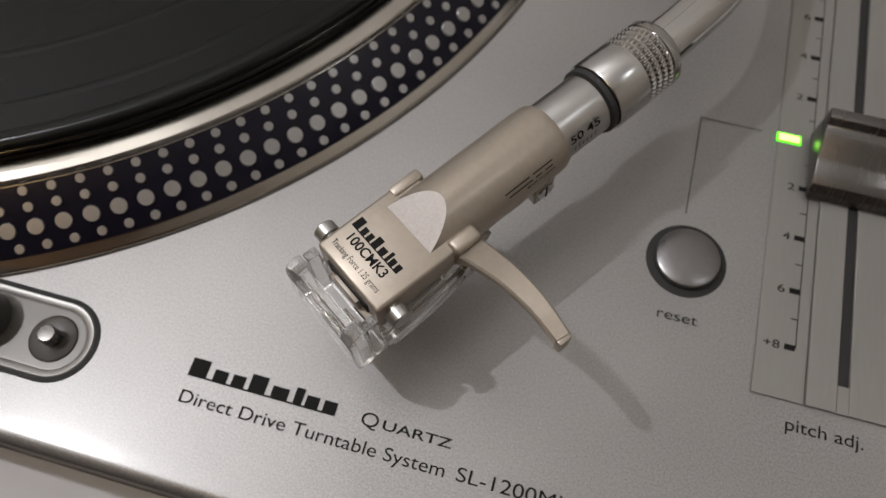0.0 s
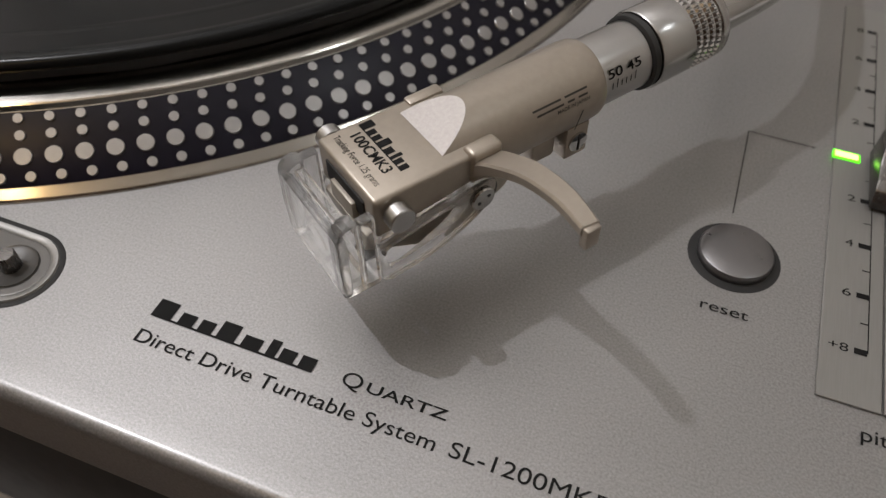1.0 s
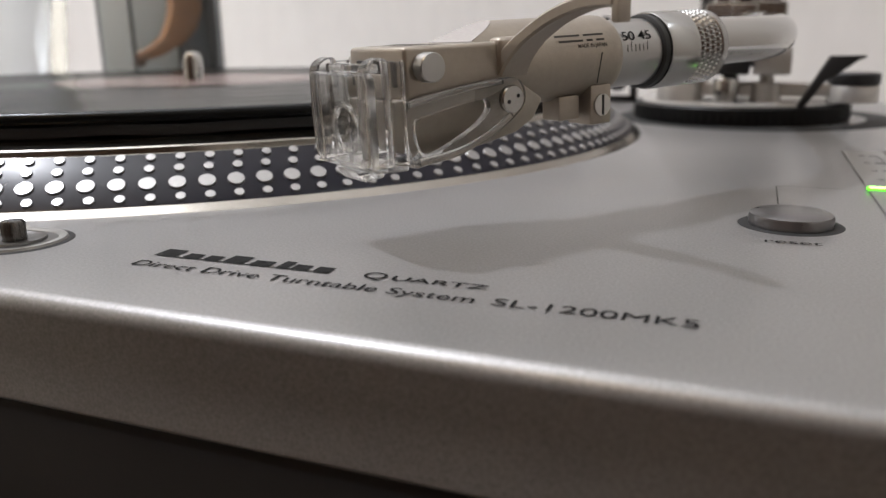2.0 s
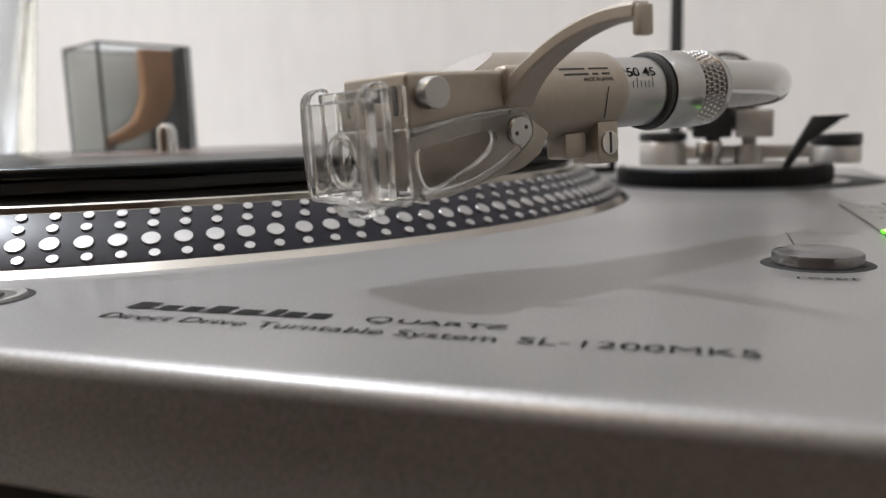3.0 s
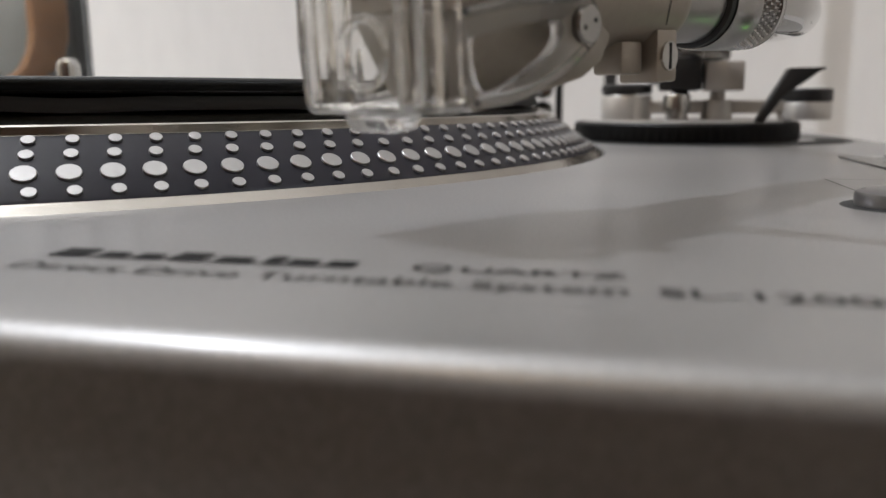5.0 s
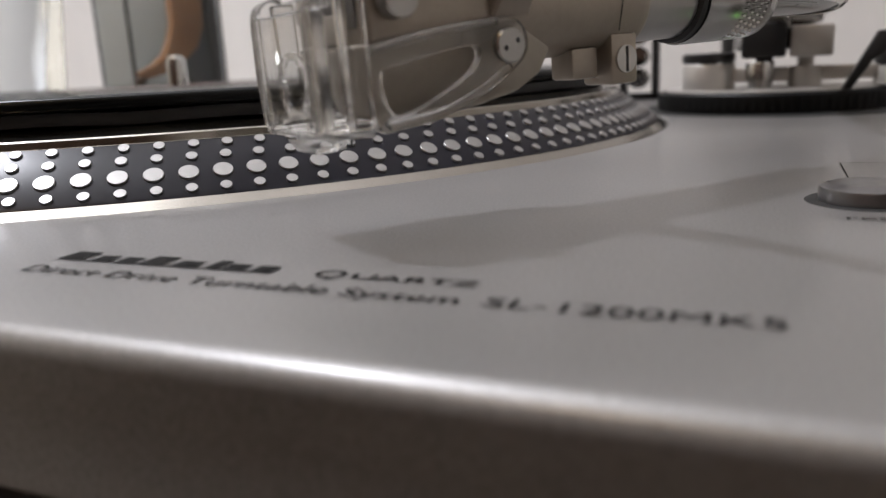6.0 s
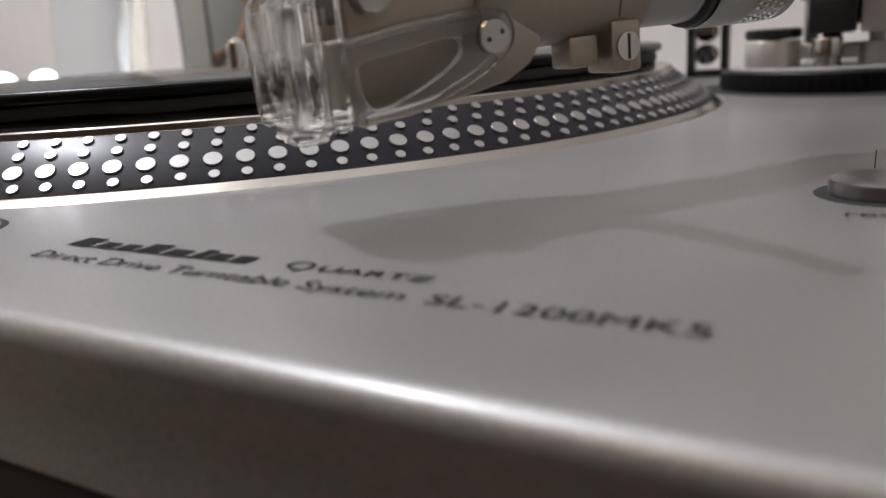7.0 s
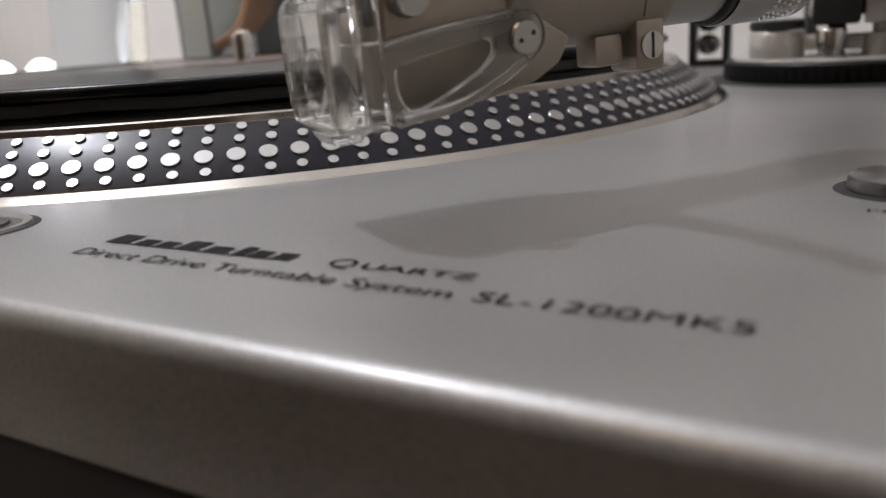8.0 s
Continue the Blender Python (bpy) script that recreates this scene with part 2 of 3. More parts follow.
def lettering(name, words, width, height, m, parent, mat=None, bold=0.0, label="", shear=0.0):
    """Words in the built-in font, fitted to a width and a capital height in millimetres; the origin is the baseline's start."""
    cu = bpy.data.curves.new(name, "FONT")
    cu.body, cu.size, cu.offset, cu.shear = words, 1.0, bold, shear
    tmp = new(name, cu)
    bpy.context.view_layer.update()
    me = bpy.data.meshes.new_from_object(tmp.evaluated_get(bpy.context.evaluated_depsgraph_get()))
    bpy.data.objects.remove(tmp)
    bpy.data.curves.remove(cu)
    co = np.empty(len(me.vertices) * 3)
    me.vertices.foreach_get("co", co)
    co = co.reshape(-1, 3)
    lo, hi = co.min(0), co.max(0)
    co[:, 0] = (co[:, 0] - lo[0]) * width * MM / (hi[0] - lo[0])
    co[:, 1] *= height * MM / 0.7
    me.vertices.foreach_set("co", co.ravel())
    me.materials.clear()
    me.materials.append(mat or INK)
    ob = new(name, me)
    ob.parent = parent
    ob.matrix_local = m
    return tagged(ob, label) if label else ob


def flat_bars(rects):
    """Printed bars (x0, x1, y0, y1) in millimetres, flat at z 0."""
    bm = bmesh.new()
    for x0, x1, y0, y1 in rects:
        bm.faces.new([bm.verts.new((x * MM, y * MM, 0)) for x, y in ((x0, y0), (x1, y0), (x1, y1), (x0, y1))])
    return bm


def brand_shape(width, height):
    """A brand mark reduced to one plain stepped shape: blocks of uneven width on a thin strip."""
    blocks = ((1.25, 1.0), (0.95, 0.7), (0.9, 0.7), (1.15, 1.0), (1.15, 0.7), (0.6, 0.95), (0.9, 0.7), (0.9, 0.7))
    unit, x, bm = width / sum(w for w, _ in blocks), 0.0, bmesh.new()
    low = height * 0.1
    xs = []
    for w, _ in blocks:
        xs += [x * unit, (x + w * 0.74) * unit]
        x += w
    rows = [[bm.verts.new((px * MM, y * MM, 0)) for px in xs] for y in (0, low)]
    for i in range(len(xs) - 1):
        bm.faces.new((rows[0][i], rows[0][i + 1], rows[1][i + 1], rows[1][i]))
    for i, (_, h) in enumerate(blocks):
        top = [bm.verts.new((px * MM, h * height * MM, 0)) for px in xs[2 * i:2 * i + 2]]
        bm.faces.new((rows[1][2 * i], rows[1][2 * i + 1], top[1], top[0]))
    return bm


def mmpose(x, y, z, rx=0, ry=0, rz=0):
    return pose(x * MM, y * MM, z * MM, rx, ry, rz)


# ---- room ----
def wall(name, x0, x1, y0, y1, z0, z1, mat, label, category="wall"):
    ob = new(name, mesh_of(name, block(x0, x1, y0, y1, z0, z1, 0), mat, 0))
    return tagged(ob, label, category, kind="structure")


wall("floor", -1900, 1700, -2100, 620, -900, -850, FLOOR, "brown wooden floor of the room", "floor")
wall("ceiling", -1900, 1700, -2100, 620, 2330, 2380, CEIL, "plain white painted ceiling", "ceiling")
wall("wall_north", -1900, 1700, 430, 560, -850, 2330, WALL, "white textured wallpaper wall behind the turntable")
# Unseen walls, added; their colours steer what the metal reflects and the bounce light.
wall("wall_south", -1900, 1700, -2100, -2000, -850, 2330, PANEL, "unseen brown wall added for the deck front to reflect")
wall("wall_west", -1900, -1800, -2000, 430, -850, 2330, TAN, "unseen beige wall added for warm reflections")
wall("wall_east", 1600, 1700, -2000, 430, -850, 2330, GREIGE, "unseen grey-white wall added to bounce light onto the cartridge side")

table = thing("table", "pale laminate table with an added bright edge strip under the turntable", "table")
part("tabletop", block(-700, 650, -200, 428, -140, -104, 2), TABLE, table)
# Added trim: imitates the brightly lit strip along the table's front.
part("lit_edge_strip", block(-700, 650, -206, -200.5, -139, -105, 1), BRUSHED, table, "bright edge strip added for a lit strip of tabletop")
for lx in (-670, 620):
    for ly in (-170, 400):
        part("leg", block(lx - 25, lx + 25, ly - 25, ly + 25, -850, -140.5, 2), PLASTIC, table)

# ---- turntable ----
turntable = thing("turntable", "silver direct drive turntable with black base standing on a table", "turntable")
X0, X1, Y0, Y1 = -194.0, 262.0, -182.8, 180.0
HOLE = 169.7


def deck_mesh():
    """The top plate: rounded outer edge, and a round well for the platter."""
    bm = bmesh.new()
    angles = sorted([2 * math.pi * i / 360 for i in range(360)] + [math.atan2(y, x) % (2 * math.pi) for x in (X0, X1) for y in (Y0, Y1)])

    def rect(inset, z):
        out = []
        for a in angles:
            c, s = math.cos(a), math.sin(a)
            k = min((X1 - inset if c > 0 else X0 + inset) / c if abs(c) > 1e-9 else 1e9, (Y1 - inset if s > 0 else Y0 + inset) / s if abs(s) > 1e-9 else 1e9)
            out.append(bm.verts.new((k * c * MM, k * s * MM, z * MM)))
        return out

    def circle(r, z):
        return [bm.verts.new((r * math.cos(a) * MM, r * math.sin(a) * MM, z * MM)) for a in angles]

    loops = [circle(20, -9), circle(HOLE, -9), circle(HOLE, -0.5), circle(HOLE + 0.5, 0), rect(6, 0)]
    EDGE = 2.4
    loops += [rect(0.15 + EDGE * (1 - math.sin(radians(q))), -EDGE * (1 - math.cos(radians(q)))) for q in range(0, 91, 9)]
    loops += [rect(0.02, -5.9), rect(0, -6.1), rect(0, -14.4), rect(-0.15, -14.7), rect(-0.15, -15.1), rect(0.5, -15.7), rect(6, -15.7)]
    for a, b in zip(loops, loops[1:]):
        for i in range(len(angles)):
            j = (i + 1) % len(angles)
            bm.faces.new((a[i], a[j], b[j], b[i]))
    return bm


deck = part("deck", deck_mesh(), SILVER, turntable, "silver metallic painted top plate with rounded edge", 30)
part("base", block(X0 + 3, X1 - 3, Y0 + 3, Y1 - 3, -84, -15.9, 3), RUBBER, turntable, "black rubber base")
for fx in (X0 + 45, X1 - 45):
    for fy in (Y0 + 45, Y1 - 45):
        part("foot", at(lathe([(0, -104), (24, -104), (26, -102), (26, -92), (20, -84.2), (0, -84.2)], 32), fx, fy, 0), RUBBER, turntable)

INKZ = 0.12
lettering("printed_legend", "Direct Drive Turntable System", 53.0, 2.55, mmpose(120.8, -166.5, INKZ), turntable)
lettering("printed_model", "SL-1200MK5", 24.0, 2.65, mmpose(176.1, -166.4, INKZ), turntable)
lettering("printed_quartz_initial", "Q", 3.4, 2.7, mmpose(155.9, -161.3, INKZ), turntable, bold=0.0)
lettering("printed_quartz", "UARTZ", 13.6, 1.85, mmpose(160.2, -161.1, INKZ), turntable, bold=0.01)
mark = part("brand_mark", brand_shape(31.2, 3.7), INK, turntable, "black brand mark as plain blocks", 0)
mark.matrix_local = mmpose(120.5, -161.2, INKZ)
lettering("printed_reset", "reset", 8.2, 2.2, mmpose(206.9, -124.2, INKZ), turntable)
lettering("printed_pitch", "pitch adj.", 14.6, 2.5, mmpose(234.0, -140.4, INKZ), turntable)
bracket_line = part("printed_line", flat_bars([(209.3, 209.5, -99, -73), (209.3, 223.2, -73.1, -72.9)]), INK, turntable, "", 0)
bracket_line.matrix_local = mmpose(0, 0, INKZ)

# reset button
RX, RY = 211.0, -110.2
part("button_well", at(lathe([(0, 0.1), (8.2, 0.1), (8.4, 0.0)], 48), RX, RY, 0), DARK, turntable, "black ring round the button")
part("reset_button", at(lathe([(6.7, 0.12), (6.75, 1.5), (6.55, 1.95), (6.0, 2.2), (4.0, 2.5), (2, 2.62), (0, 2.66)], 64), RX, RY, 0), BUTTON, turntable, "round satin metal push button")

# target lamp plate: an oval frame with a pop-up lamp and its push pin
def stadium(cx0, cx1, cy, r, z, n=20):
    pts = [(cx1 + r * math.cos(radians(-90 + 180 * i / n)), cy + r * math.sin(radians(-90 + 180 * i / n)), z) for i in range(n + 1)]
    return pts + [(cx0 + r * math.cos(radians(90 + 180 * i / n)), cy + r * math.sin(radians(90 + 180 * i / n)), z) for i in range(n + 1)]


def stadium_rings(rings, cx0, cx1, cy, cap=True):
    bm = bmesh.new()
    loops = [[bm.verts.new(Vector(p) * MM) for p in stadium(cx0, cx1, cy, r, z)] for r, z in rings]
    n = len(loops[0])
    for a, b in zip(loops, loops[1:]):
        for i in range(n):
            bm.faces.new((a[i], a[(i + 1) % n], b[(i + 1) % n], b[i]))
    if cap:
        bm.faces.new(loops[-1])
    return bm


LX0, LX1, LY = 75.0, 92.3, -161.6
part("lamp_gap", stadium_rings([(8.9, 0.02), (8.8, 0.1), (7.4, 0.1)], LX0, LX1, LY), DARK, turntable, "dark gap round the lamp plate")
lamp_plate = part("lamp_plate", stadium_rings([(7.9, 0.12), (7.7, 0.5), (6.6, 0.45), (6.3, 0.18)], LX0, LX1, LY, False), BRUSHED, turntable, "oval metal lamp plate")
part("lamp_floor", stadium_rings([(6.4, 0.16), (6.3, 0.2), (6.0, 0.2)], LX0, LX1, LY), SHADE_METAL, lamp_plate)
part("pin_well", at(lathe([(4.9, 0.3), (4.7, 0.6), (4.3, 0.3), (0, 0.25)], 32), LX1 - 0.3, LY, 0), GREY_PLAST, lamp_plate)
part("push_pin", at(lathe([(1.9, 0.25), (1.9, 3.2), (1.6, 3.6), (0, 3.7)], 24), LX1 - 0.3, LY, 0), KNOB, lamp_plate, "short metal push pin")
part("target_lamp", at(lathe([(6.0, 0.22), (6.0, 5.4), (5.5, 5.9), (0, 6.0)], 40), LX0 + 1, LY, 0), GREY_PLAST, lamp_plate, "dark grey lamp cylinder, pushed down")

# pitch fader
PY = -73.8
scale_strip = part("scale_strip", block(226.8, 236.9, -134.8, -13, 0.02, 0.45, 0.15, 1), BRUSHED, turntable, "brushed metal scale strip")
fader_plate = part("fader_plate", join(block(237.1, 243.0, -134.8, -13, 0.02, 0.75, 0.15, 1), block(245.2, 259.4, -134.8, -13, 0.02, 0.75, 0.15, 1),
                                       block(243.0, 245.2, -134.8, -129.2, 0.02, 0.75, 0, 1), block(243.0, 245.2, -19, -13, 0.02, 0.75, 0, 1)), BRUSHED, turntable, "brushed metal fader plate with a slot")
part("fader_slot", block(242.8, 245.4, -129.6, -18.6, 0.015, 0.12, 0, 1), DARK, fader_plate, "dark slot")
ticks = [(234.4, 234.6, PY - 50, PY + 50)]
for k in range(-8, 9):
    y = PY - 6.25 * k
    if k == 0:
        continue
    ticks.append((232.3, 234.4, y - 0.62, y + 0.62) if k % 2 == 0 else (233.1, 234.4, y - 0.12, y + 0.12))
for bar in ticks:
    tick = part("scale_tick", flat_bars([bar]), INK, scale_strip, "", 0)
    tick.matrix_local = mmpose(0, 0, 0.52)
for k in range(-8, 9, 2):
    if k:
        words = ("+8" if k == 8 else str(abs(k)))
        w = 3.2 if k == 8 else 1.5
        lettering("scale_number", words, w, 1.75, mmpose(231.4 - w, PY - 6.25 * k - 0.8, 0.52), scale_strip)
led = part("green_led", block(226.8, 231.5, PY - 0.95, PY + 0.95, 0.3, 0.95, 0.3), LED, scale_strip, "lit green light")
# The halo round the light is built as a dimly glowing rim.
part("led_halo_rim", block(226.4, 231.9, PY - 1.3, PY + 1.3, 0.3, 0.85, 0.3), LED_HALO, led, "glowing rim for the green halo of the light")
fader = part("fader_knob", prism([(-8.2, 1.2), (-7.6, 3.0), (-6.6, 4.6), (-4.6, 5.6), (-1.6, 6.6), (1.2, 8.4), (3.2, 9.7), (5.2, 10.0), (5.6, 12.0), (8.3, 12.2), (8.6, 1.2)], -12.2, 12.2, 0.35), KNOB, turntable, "dark satin metal fader knob")
fader.matrix_local = mmpose(245.6, -80.5, 0, 0, 0, 90)
part("fader_stem", block(243.1, 245.1, -86, -76, 0.2, 2.6, 0, 1), PLASTIC, fader)

# ---- platter with strobe dots ----
platter = thing("platter", "polished aluminium platter with black dotted strobe rim", "platter", pose(0, 0, 0))
part("rim_lip", lathe([(150, -4), (169.3, -4), (169.4, -1.0), (169.2, -0.5), (168.7, -0.1), (167.2, 0.85), (166.9, 1.1)], 256), RIM, platter, "polished lower lip")
part("strobe_band", lathe([(166.9, 1.1), (166.6, 1.55), (154.9, 9.6)], 256), BLACK_BAND, platter, "glossy black sloping band")
part("top_ring", lathe([(154.9, 9.6), (154.75, 9.7), (154.6, 10.9), (154.3, 11.15), (149.6, 12.5), (148, 12.55), (0, 12.55)], 256), RIM, platter, "polished upper ring, tinted warm for golden reflections", 8)
ROWS = [(170, -52.375, 155.95, 0.98), (174, -52.5, 158.75, 1.02), (180, -50.65, 162.2, 1.72), (186, -52.46, 165.5, 1.02)]
SLOPE = math.atan2(9.6 - 1.55, 166.6 - 154.9)


def dot_bm(r):
    bm = lathe([(r * 1.03, -0.1), (r * 1.01, 0.32), (r * 0.95, 0.42), (0, 0.44)], 18)
    return bm


spare = bmesh.new()
for count, phase, radius, size in ROWS:
    z = 9.6 - (radius - 154.9) * math.tan(SLOPE)
    me = mesh_of("strobe_dot", dot_bm(size), DOT, 20)
    for i in range(count):
        a = phase + 360 * i / count
        m = Matrix.Rotation(radians(a), 4, "Z") @ mmpose(radius, 0, z, 0, 90 - math.degrees(math.pi / 2 - SLOPE), 0)
        rel = (a + 50 + 180) % 360 - 180
        if -28 < rel < 48:
            ob = new("strobe_dot", me)
            ob.parent = platter
            ob.matrix_local = m
        else:
            b = lathe([(size, 0.0), (size, 0.3), (0, 0.36)], 10)
            tmp = bpy.data.meshes.new("tmp")
            moved(b, m).to_mesh(tmp)
            b.free()
            spare.from_mesh(tmp)
            bpy.data.meshes.remove(tmp)
tagged(part("strobe_dots_far", spare, DOT, platter), kind="stuff")
part("spindle", lathe([(3.6, 12.55), (3.6, 25.5), (3.3, 27.2), (2.2, 28.6), (0, 29)], 32), CHROME, platter, "chrome centre spindle")

mat_thing = thing("slipmat", "thin black rubber mat lying on the platter", "mat")
def wavy(profile_r, z0, z1):
    bm = lathe([(20, z0), (profile_r, z0), (profile_r + 0.4, (z0 + z1) / 2), (profile_r, z1), (20, z1)], 200)
    for v in bm.verts:
        a = math.atan2(v.co.y, v.co.x)
        if v.co.xy.length > 0.1:
            v.co.z += 0.00018 * math.sin(a * 23) + 0.00012 * math.sin(a * 37 + 1)
    return bm


part("mat", wavy(149.5, 12.95, 15.2), RUBBER, mat_thing)
record = thing("vinyl_record", "glossy black vinyl record with fine grooves", "record")


def groove_profile():
    prof = [(4.0, 15.6), (150.2, 15.6), (151.3, 16.2), (151.4, 17.2), (150.6, 18.1), (148.6, 18.3)]
    r = 147.5
    while r > 62:
        gap = 1.6 if any(abs(r - g) < 0.9 for g in (141.5, 128, 112, 95, 79)) else 0.42
        prof += [(r, 18.1), (r - gap * 0.5, 18.06 if gap < 1 else 18.12)]
        r -= gap
    return prof + [(60, 18.15), (50.5, 18.2), (4.0, 18.2)]


part("disc", lathe(groove_profile(), 200), VINYL, record, "", 60)
LABEL_PAPER = material("red_brown_label_paper", (0.16, 0.11, 0.10), 0.25, 0.0, 0.2, 40)
part("centre_label", lathe([(50, 18.22), (50, 18.3), (4.0, 18.3)], 64), LABEL_PAPER, record, "paper centre label")

# ---- cartridge shell, nose at the origin, axis along x ----
SHELL = mmpose(151.0, -144.5, 26.15, 0, -2.4, 55.75)
cartridge = thing("phono_cartridge", "champagne metal cartridge shell with clear acrylic stylus guard", "cartridge", SHELL)


def shell_box():
    bm = prism([(0, -3.6), (0, 4.0), (21.2, 3.9), (21.2, -1.2)], -8.2, 8.2)
    bmesh.ops.recalc_face_normals(bm, faces=bm.faces)
    bmesh.ops.bevel(bm, geom=list(bm.edges), offset=0.7 * MM, segments=3, profile=0.5, affect="EDGES")
    return bm


body = part("shell_body", shell_box(), CHAMPAGNE, cartridge, "champagne anodised square shell")


def barrel():
    bm = bmesh.new()
    n = 64
    R = 7.0
    front, rear = [], []
    for i in range(n):
        a = 2 * math.pi * i / n
        y, c = R * math.sin(a), R * math.cos(a)
        x = 13.2 + max(0, c - 3.9) * 7.6 / 3.1
        front.append(bm.verts.new((x * MM, y * MM, c * MM)))
        rear.append((y, c))
    loops = [front]
    for x, k in ((30, 1), (43.4, 1), (44.6, 0.985), (45.3, 0.94), (45.5, 0.86), (45.5, 0.6)):
        loops.append([bm.verts.new((x * MM, y * k * MM, c * k * MM)) for y, c in rear])
    for a, b in zip(loops, loops[1:]):
        for i in range(n):
            bm.faces.new((a[i], a[(i + 1) % n], b[(i + 1) % n], b[i]))
    return bm


part("barrel", barrel(), CHAMPAGNE, cartridge, "champagne round barrel")


def moon_face():
    bm = bmesh.new()
    R = 7.03
    lim = math.acos(3.98 / R)
    pts = []
    for i in range(25):
        a = -lim + 2 * lim * i / 24
        y, c = R * math.sin(a), R * math.cos(a)
        pts.append(bm.verts.new(((13.1 + (c - 3.9) * 7.6 / 3.1) * MM, y * MM, (c + 0.03) * MM)))
    bm.faces.new(pts)
    return bm


part("cut_face", moon_face(), MOON, cartridge, "pale bare cut face", 0)


def nose_body():
    bm = prism([(-1.2, -3.4), (21, -1.6), (27, -5.5), (25, -8.6), (21.5, -10.4), (15, -11.6), (9, -12.3), (3.5, -12.2), (0.2, -11.3)], -6.6, 6.6, 0.6)
    for v in bm.verts:
        x, z = v.co.x / MM, v.co.z / MM
        near_nose, low = min(1, max(0, (7 - x) / 6)), min(1, max(0, (-4.5 - z) / 7))
        v.co.y *= 1 - near_nose * (0.12 + 0.55 * low)
    return bm


part("inner_body", nose_body(), GREY_METAL, cartridge, "dull metal cartridge body")
part("front_slot", block(-0.35, 0.6, -5.4, 5.4, -1.6, 2.1, 0.2), DARK, cartridge, "dark front opening")
part("contact_bar", block(-1.1, 0.2, -3.2, 3.2, -3.2, 0.2, 0.3), GREY_METAL, cartridge)
for s in (1, -1):
    part("thumb_screw", at(along_y(lathe([(1.5, 7.6), (1.5, 8.9), (2.0, 8.9), (2.1, 9.0), (2.1, 10.9), (1.95, 11.1), (0, 11.1)], 32), s), 3.0, 0, 1.1), SLEEVE, cartridge, "round metal thumb screw", 25)
lift_path = spline([(19.4, -7.4, -0.4), (19.4, -9.6, 2.0), (19.4, -13.4, 4.6), (19.4, -19, 7.2), (19.0, -25.5, 8.7), (18.2, -31.4, 8.8)], 6)


def blade(points, widths, thick):
    """A flat tapering bar with chamfered edges along points in millimetres; it is wide along x."""
    bm, rings = bmesh.new(), []
    for i, p in enumerate(points):
        d = (points[min(i + 1, len(points) - 1)] - points[max(i - 1, 0)]).normalized()
        side = (Vector((1, 0, 0)) - d * d.x).normalized()
        up = side.cross(d)
        w, h, c = widths[i], thick[i], 0.35
        ring = [(w, h - c), (w - c, h), (c - w, h), (-w, h - c), (-w, c - h), (c - w, -h), (w - c, -h), (w, c - h)]
        rings.append([bm.verts.new((p + side * u + up * v) * MM) for u, v in ring])
    for r0, r1 in zip(rings, rings[1:]):
        for k in range(8):
            bm.faces.new((r0[k], r0[(k + 1) % 8], r1[(k + 1) % 8], r1[k]))
    bm.faces.new(rings[0][::-1])
    bm.faces.new(rings[-1])
    return bm


last = len(lift_path) - 1
lift = part("finger_lift", blade(lift_path, [2.9 - 1.5 * i / last for i in range(last + 1)], [1.5 - 0.55 * min(1, i / 12) for i in range(last + 1)]), CHAMPAGNE, cartridge, "curved champagne finger lift", 30)
part("lift_tip", block(17.0, 19.4, -32.3, -30.9, 5.9, 9.5, 0.35), CHAMPAGNE, lift)
part("lift_root", block(16.4, 22.2, -9.0, -5.8, -0.8, 4.5, 0.9, 3), CHAMPAGNE, lift)
part("rear_lug", block(15.4, 21.9, 6.2, 8.5, -0.6, 4.35, 0.6, 2), CHAMPAGNE, cartridge)

# clear guard
front_out = smooth_loop([(-8.7, 0.4), (-4, 0.6), (0, 0.65), (4, 0.6), (8.7, 0.4), (8.8, -5), (8.4, -11.8), (4, -12.25), (0, -12.3), (-4, -12.25), (-8.4, -11.8), (-8.8, -5)], 3)
front_plate = moved(prism(front_out, 5.3, 6.8, 0.2, 1), Matrix.Rotation(radians(90), 4, "Z"))
guard = part("stylus_guard", front_plate, ACRYLIC, cartridge, "clear acrylic stylus guard", 25)
arch = [(3.6 * math.cos(radians(a)), -7.2 + 3.4 * math.sin(radians(a))) for a in range(0, 360, 20)]
part("guard_ring", sweep([(-4.7, y, z) for y, z in arch + arch[:1]], [0.45] * (len(arch) + 1), 8), ACRYLIC, guard)
for s in (1, -1):
    y0, y1 = sorted((6.3 * s, 9.15 * s))
    part("guard_post", prism([(-6.5, -12.3), (-6.9, -6), (-6.7, 0.8), (-6.3, 1.9), (-5.4, 2.6), (-4.2, 2.9), (-3.2, 2.6), (-3.0, -6), (-3.1, -12.3)], y0, y1, 0.25, 1), ACRYLIC, guard, "", 15)
    y0, y1 = sorted((7.2 * s, 9.0 * s))
    part("guard_cheek", block(-2.9, -0.4, y0, y1, -12.3, 2.2, 0.2, 1), ACRYLIC, guard, "", 15)
    part("guard_rail", sweep(spline([(-0.3, 9.2 * s, -3.9), (8, 9.2 * s, -2.6), (16.5, 9.2 * s, -1.9)], 4), [0.5] * 9, 8), ACRYLIC, guard)
    part("guard_rail", sweep(spline([(1.0, 9.1 * s, -12.2), (8.5, 9.1 * s, -11.4), (14.5, 9.1 * s, -9.3), (18.2, 9.1 * s, -7.1)], 4), [0.55] * 13, 8), ACRYLIC, guard)
part("guard_bar", block(-5.2, -3.6, -6.2, 6.2, 0.75, 2.0, 0.2, 1), ACRYLIC, guard, "", 15)
